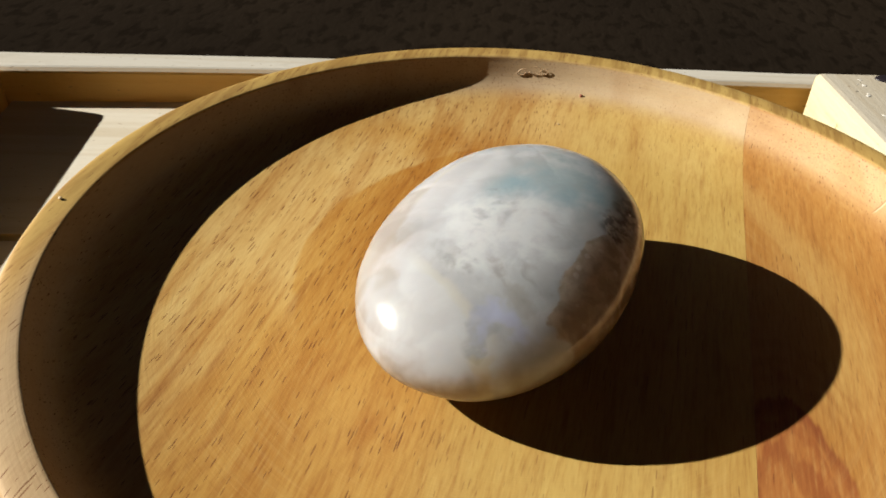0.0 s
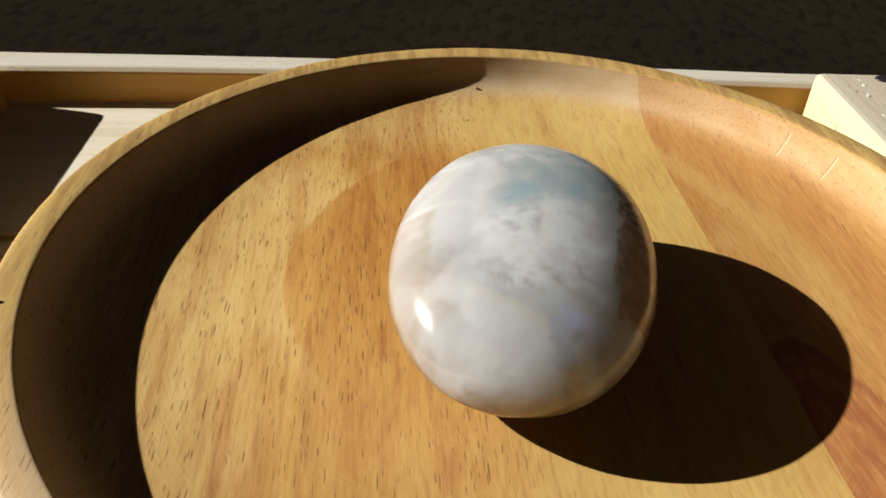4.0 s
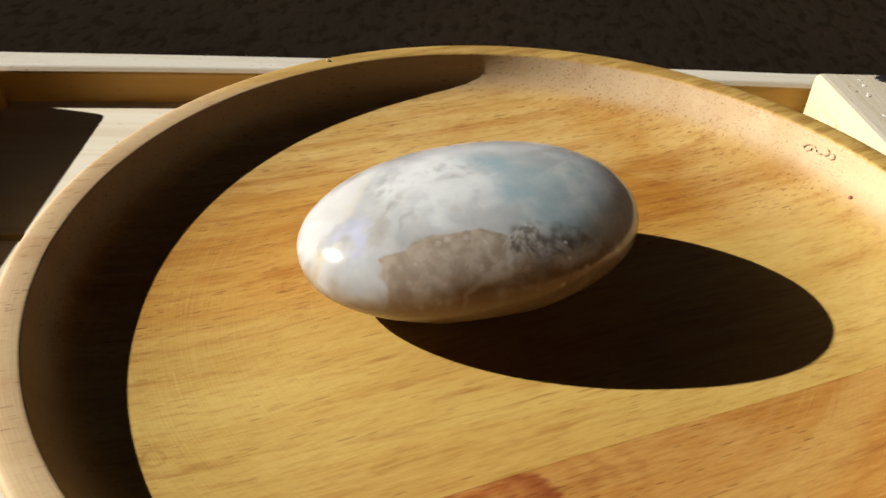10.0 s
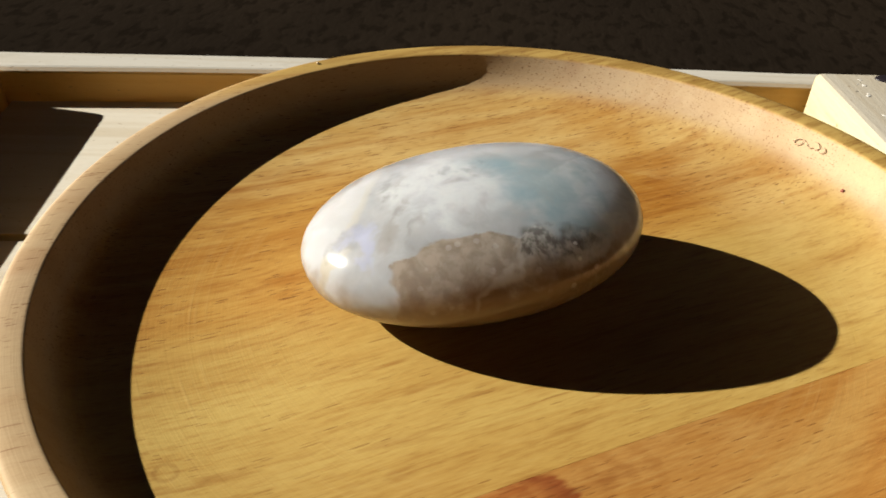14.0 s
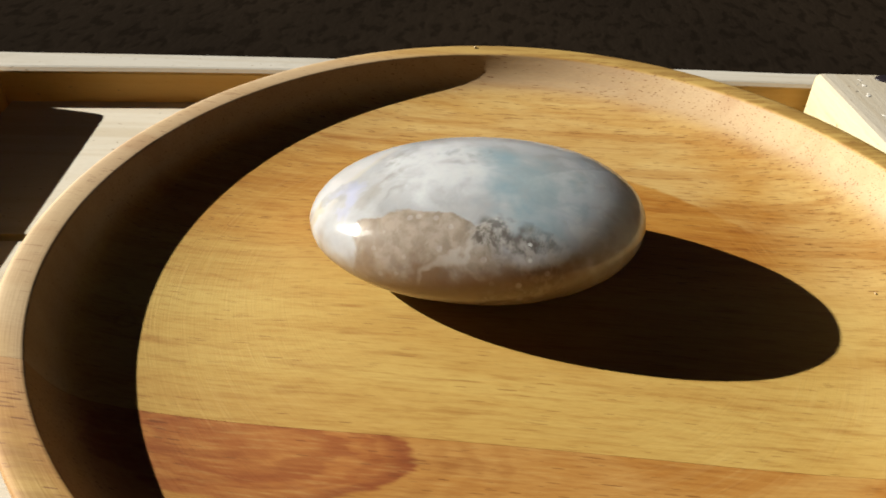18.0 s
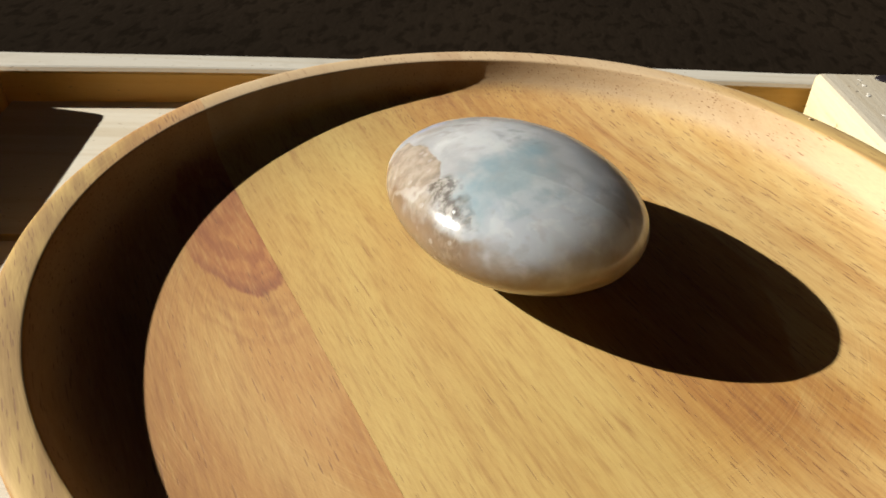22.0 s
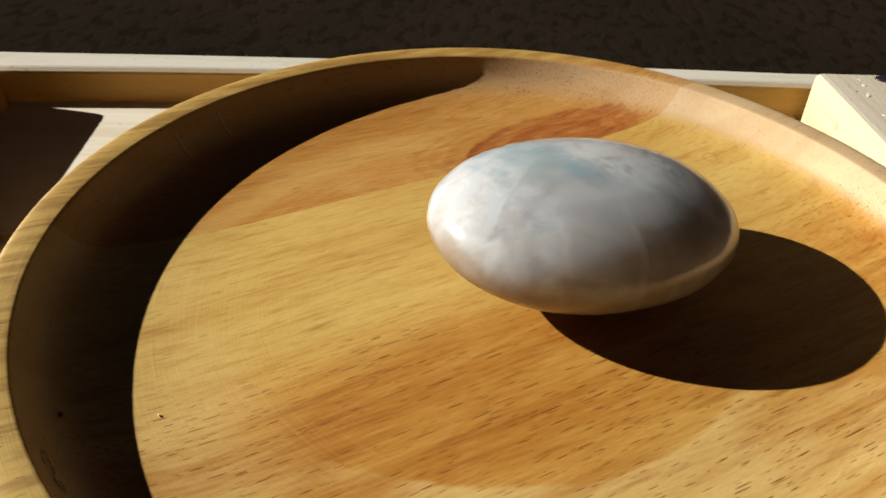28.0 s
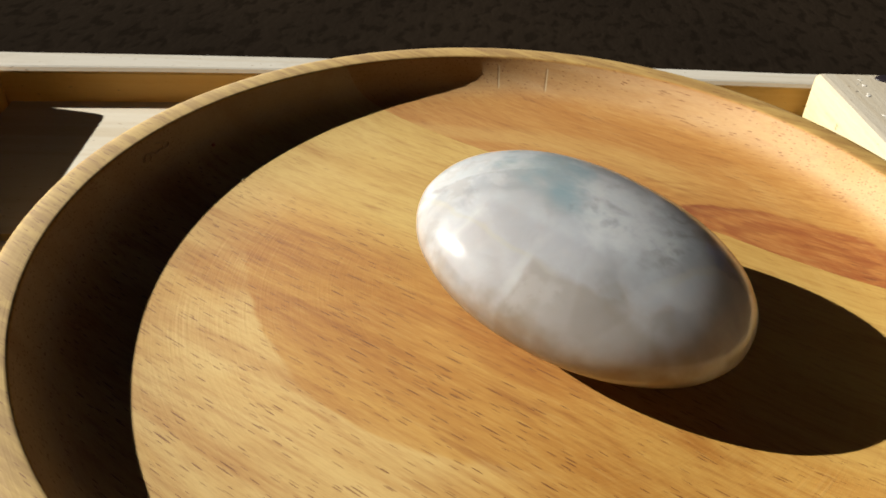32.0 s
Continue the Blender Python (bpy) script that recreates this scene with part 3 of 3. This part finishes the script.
# ---- the turned wooden plate: its floor has warped into a slight dome ----
SEAM = 0.3377 * U
PROFILE = ((0.0, 0.0), (0.08, -0.0002), (0.15, -0.0008), (0.23, -0.0018), (0.30, -0.0031), (0.36, -0.0045), (0.41, -0.0056), (0.455, -0.0060), (0.495, -0.0053), (0.535, -0.0032),
           (0.570, 0.0000), (0.603, 0.0040), (0.63, 0.0086), (0.647, 0.0134), (0.660, 0.0198), (0.6705, 0.0285), (0.679, 0.039), (0.6855, 0.050), (0.6905, 0.060), (0.6938, 0.0665),
           (0.6952, 0.0700), (0.6964, 0.0724), (0.6980, 0.0739), (0.7005, 0.0746), (0.706, 0.0754), (0.713, 0.0762), (0.720, 0.0765), (0.7265, 0.0762), (0.7308, 0.0752), (0.7332, 0.0728), (0.7343, 0.066), (0.7328, 0.052), (0.725, 0.034), (0.711, 0.010),
           (0.688, -0.018), (0.657, -0.048), (0.62, -0.072), (0.585, -0.088), (0.55, -0.096), (0.54, -0.0995), (0.53, -0.1), (0.27, -0.1), (0.0, -0.1))


def eased(v, low, high):
    v = min(max((v - low) / (high - low), 0.0), 1.0)
    return v * v * (3 - 2 * v)


def warp(r, a):
    """How far the turned plate has warped: its rim dips on one side, with the floor before it."""
    off = (a - radians(255) + math.pi) % (2 * math.pi) - math.pi
    dip = math.exp(-(off / radians(34)) ** 2 / 2)
    wall = eased(r, 0.58, 0.69)
    floor = eased(r, 0.25, 0.45) * (1 - eased(r, 0.58, 0.68))
    return wall * (0.0033 - 0.0150 * dip) + floor * (-0.0004 - 0.0080 * dip)


def revolved(profile, steps):
    bm = bmesh.new()
    rings = []
    for r, z in profile:
        if r == 0:
            rings.append([bm.verts.new((0, 0, z * U))] * steps)
        else:
            k = eased(z, -0.06, 0.02) if r > 0.60 else float(z > -0.02)
            wide = 0.698 + (r - 0.698) * 1.28 if r > 0.698 else r
            rings.append([bm.verts.new((wide * U * math.cos(a), wide * U * math.sin(a), (z + k * warp(r, a)) * U))
                          for a in (2 * math.pi * i / steps for i in range(steps))])
    for lower, upper in zip(rings, rings[1:]):
        for i in range(steps):
            j = (i + 1) % steps
            quad = []
            for v in (lower[i], lower[j], upper[j], upper[i]):
                if v not in quad:
                    quad.append(v)
            bm.faces.new(quad)
    bmesh.ops.recalc_face_normals(bm, faces=bm.faces)
    return bm


def build_plate():
    plate = new("wooden_plate")
    tagged(plate, "round turned wooden plate of two glued staves, lying in the tray", "plate")
    for side, material, label in ((-1, WOOD_PALE, "pale golden stave with orange figure"), (1, WOOD_TAN, "tan stave with a red-brown heart streak")):
        bm = revolved(PROFILE, 240)
        cut = SEAM + side * 0.00002
        geom = bm.verts[:] + bm.edges[:] + bm.faces[:]
        made = bmesh.ops.bisect_plane(bm, geom=geom, plane_co=(cut, 0, 0), plane_no=(1, 0, 0), clear_inner=side > 0, clear_outer=side < 0)
        for f in bm.faces:
            f.smooth = True
        edges = [e for e in made["geom_cut"] if isinstance(e, bmesh.types.BMEdge)]
        bmesh.ops.triangle_fill(bm, edges=edges, use_beauty=False)
        bmesh.ops.split_edges(bm, edges=[e for e in edges if e.is_valid])
        part("stave", bm, material, plate, label)
    # a red chip stuck on the inner wall, and a curl of splinters above it
    rng = random.Random(5)
    bm = bmesh.new()
    for k in range(3):
        made = bmesh.ops.create_icosphere(bm, subdivisions=2, radius=0.0006)["verts"]
        for v in made:
            v.co = Vector((v.co.x * rng.uniform(0.8, 1.3), v.co.y * 0.7, v.co.z * 1.4)) + Vector((0.00025 * (k - 1), 0.0003 * (k % 2), 0.0005 * (k - 1)))
    chip = part("chip", bm, CHIP, plate, "tiny red-brown chip", True)
    chip.location = (-0.0004, 0.0893, 0.0020)
    for k in range(5):
        cx = -0.0160 + (k - 2) * 0.0017 + rng.uniform(-0.0006, 0.0006)
        cz = 0.0069 + rng.uniform(-0.0012, 0.0012)
        bm = bmesh.new()
        a0, turn, size = rng.uniform(0, 6), rng.uniform(2.2, 4.6), rng.uniform(0.0009, 0.0017)
        last = None
        for i in range(9):
            a = a0 + turn * i / 8
            ring = []
            px, pz = cx + size * math.cos(a), cz + size * 0.6 * math.sin(a)
            py = math.sqrt((0.6857 * U) ** 2 - px * px) - 0.0004 + (pz - 0.0074) * 0.45
            for b in range(5):
                w = 0.00014 * (1.0 if 0 < i < 8 else 0.4)
                ring.append(bm.verts.new((px + w * math.cos(b * 1.2566) * math.cos(a), py + w * math.sin(b * 1.2566), pz + w * math.cos(b * 1.2566) * math.sin(a))))
            if last:
                for b in range(5):
                    bm.faces.new((last[b], last[(b + 1) % 5], ring[(b + 1) % 5], ring[b]))
            last = ring
        part("splinter", bm, SPLINTER, plate, "fine curled wood splinter", True)
    # pale crumbs of sawdust on the cove, the floor and the rim
    for x, y, z, size in ((-0.0880, -0.0233, 0.0020, 0.0006), (-0.0854, -0.0205, 0.0014, 0.0004), (-0.0975, -0.0160, 0.0108, 0.0004),
                          (-0.0044, 0.0750, -0.0001, 0.0002)):
        bm = bmesh.new()
        bmesh.ops.create_icosphere(bm, subdivisions=2, radius=size)
        for v in bm.verts:
            v.co = Vector((v.co.x * 1.5, v.co.y, v.co.z * 0.6)) * (1 + 0.5 * noise.noise(v.co * 1500 + Vector((x * 900, 0, 0))))
        crumb = part("crumb", bm, CRUMB, plate, "pale crumb of sawdust", True)
        crumb.location = (x, y, z)
    return plate


# ---- the palm stone ----
AXES = (0.0344, 0.0250, 0.0131)
STONE_X, STONE_Y, STONE_YAW = -0.00245, -0.01171, 82.22
STONE_LEAN = pose(0, 0, 0, 0, -6.42, 0) @ pose(0, 0, 0, -1.96, 0, 0)


def build_stone():
    bm = bmesh.new()
    bmesh.ops.create_icosphere(bm, subdivisions=6, radius=1.0)
    for v in bm.verts:
        d = v.co.normalized()
        p = 2.1
        k = (abs(d.x) ** p + abs(d.y) ** p) ** (1 / p) if abs(d.x) + abs(d.y) > 1e-9 else 0
        k = 1 / math.sqrt(k * k + d.z * d.z)
        w = 1 + 0.006 * noise.noise(d * 1.7) + 0.004 * noise.noise(d * 4.0 + Vector((3, 1, 2)))
        v.co = Vector((d.x * AXES[0], d.y * AXES[1] * (1 + 0.009 * d.x), d.z * AXES[2] * (1 + 0.030 * d.x))) * k * w
    low = min((STONE_LEAN.to_3x3() @ v.co).z for v in bm.verts)
    stone = part("palm_stone", bm, STONE, None, "", True)
    tagged(stone, "polished oval milky grey-white moonstone resting on the wooden plate", "stone")
    return stone, -low


# ---- movement: the plate is turned to and fro, the stone rides on it ----
def motions():
    # seconds, the plate's turn and place, and how far the stone has slid on it (millimetres, degrees)
    turns = (
        (0, -6.25, 0.09, -0.41, -1.09, 0.97, -4.54),
        (0.5, -2.58, 0.56, -0.62, -0.71, 1.08, -4.89),
        (1, 4.84, 0.72, -0.77, -0.33, 1.19, -5.24),
        (1.5, 14.23, 0.67, -0.99, -0.22, 1.23, -4.42),
        (2, 23.15, 0.39, -1.08, -0.11, 1.27, -3.59),
        (2.5, 30.67, 0.09, -1.12, -0.00, 1.04, -3.19),
        (3, 26.67, -0.16, -1.09, 0.10, 0.82, -2.79),
        (3.5, 20.15, -0.43, -0.74, -0.07, 0.84, -2.91),
        (5.5, -2.97, -0.60, -1.35, -0.76, 0.91, -3.37),
        (6, -5.88, -0.61, -0.85, -0.93, 0.93, -3.49),
        (6.5, -14.22, -0.80, -0.35, -0.92, 0.91, -3.06),
        (7, -26.40, -0.79, 0.05, -0.90, 0.88, -2.62),
        (7.5, -36.70, -0.52, 0.24, -0.99, 0.90, -2.78),
        (8, -39.79, -0.65, 0.16, -1.07, 0.91, -2.94),
        (8.5, -40.72, -1.04, -0.01, -1.08, 0.86, -3.06),
        (9, -44.84, -1.20, 0.07, -1.09, 0.82, -3.18),
        (9.5, -51.91, -1.10, 0.64, -1.01, 0.56, -3.34),
        (10, -59.87, -1.04, 1.23, -0.92, 0.31, -3.51),
        (10.5, -65.63, -0.90, 1.31, -0.57, 0.44, -3.52),
        (11, -74.44, -0.82, 1.60, -0.23, 0.57, -3.53),
        (11.5, -84.98, -0.82, 2.07, -0.07, 0.65, -3.30),
        (12, -88.83, -0.57, 2.13, 0.10, 0.73, -3.08),
        (12.5, -88.57, -0.30, 1.88, 0.05, 0.72, -2.98),
        (13, -78.26, -0.03, 1.62, -0.01, 0.71, -2.88),
        (13.5, -69.23, 0.04, 1.29, -0.30, 0.53, -2.90),
        (14, -57.60, -0.33, 1.15, -0.59, 0.36, -2.92),
        (14.5, -47.53, -0.99, 1.35, -0.45, 0.33, -2.59),
        (15, -43.18, -1.22, 1.41, -0.32, 0.30, -2.25),
        (15.5, -47.19, -1.66, 1.62, -0.19, 0.27, -1.92),
        (16, -55.15, -2.10, 1.83, -0.05, 0.23, -1.59),
        (16.5, -63.24, -2.33, 1.89, 0.08, 0.20, -1.25),
        (17, -70.04, -1.38, 1.47, 0.22, 0.17, -0.92),
        (17.5, -80.78, -0.65, 1.51, 0.49, 0.23, -0.58),
        (18, -85.78, -0.40, 1.74, 0.76, 0.28, -0.24),
        (18.5, -89.45, -0.72, 1.66, 0.86, 0.50, 0.10),
        (19, -91.42, -1.09, 1.61, 0.97, 0.72, 0.44),
        (19.5, -96.70, -1.10, 2.12, 1.03, 0.79, 0.84),
        (20, -106.18, -1.01, 2.63, 1.09, 0.86, 1.24),
        (20.5, -115.38, -0.64, 2.71, 1.08, 0.97, 1.69),
        (21, -123.60, -0.22, 2.60, 1.06, 1.08, 2.15),
        (21.5, -137.55, 0.04, 2.17, 0.84, 0.89, 2.94),
        (22, -144.19, -0.28, 1.46, 0.62, 0.69, 3.72),
        (22.5, -150.14, -0.37, 1.07, 0.44, 0.44, 3.71),
        (23, -158.29, -0.03, 1.19, 0.26, 0.19, 3.70),
        (23.5, -165.22, 0.04, 0.79, 0.23, -0.15, 3.47),
        (24, -174.62, 0.07, 0.31, 0.21, -0.49, 3.24),
        (24.5, -183.59, 0.15, 0.30, 0.00, -0.80, 3.13),
        (25, -190.82, 0.31, 0.06, -0.21, -1.10, 3.03),
        (25.5, -195.55, 0.06, -0.88, -0.16, -1.30, 3.18),
        (27.5, -223.99, -1.12, -1.10, 0.02, -2.09, 3.77),
        (28, -232.73, -1.46, -0.50, 0.06, -2.29, 3.92),
        (28.5, -243.36, -1.60, -0.50, 0.10, -2.62, 4.29),
        (29, -251.53, -1.80, -0.68, 0.15, -2.94, 4.65),
        (29.5, -256.63, -2.48, -0.88, 0.28, -3.05, 5.13),
        (30, -261.46, -2.85, -0.90, 0.40, -3.17, 5.61),
        (30.5, -271.93, -2.57, -0.78, 0.58, -2.88, 5.82),
        (31, -283.40, -2.28, -0.65, 0.77, -2.59, 6.03),
        (31.5, -291.50, -1.84, -0.64, 0.76, -2.19, 5.92),
        (32, -294.67, -1.61, -0.81, 0.75, -1.79, 5.80))
    plate_rows, stone_rows = [], []
    for t, turn, x, y, sx, sy, slid in turns:
        m = pose(x / 1000, y / 1000, PF, 0, 0, turn)
        plate_rows.append((t, m))
        stone_rows.append((t, m @ pose(STONE_X + sx / 1000, STONE_Y + sy / 1000, LIFT, 0, 0, STONE_YAW + slid) @ STONE_LEAN))
    walk(PLATE, plate_rows)
    walk(PALM_STONE, stone_rows)


build_ground()
build_tray()
PLATE = build_plate()
PALM_STONE, LIFT = build_stone()
motions()
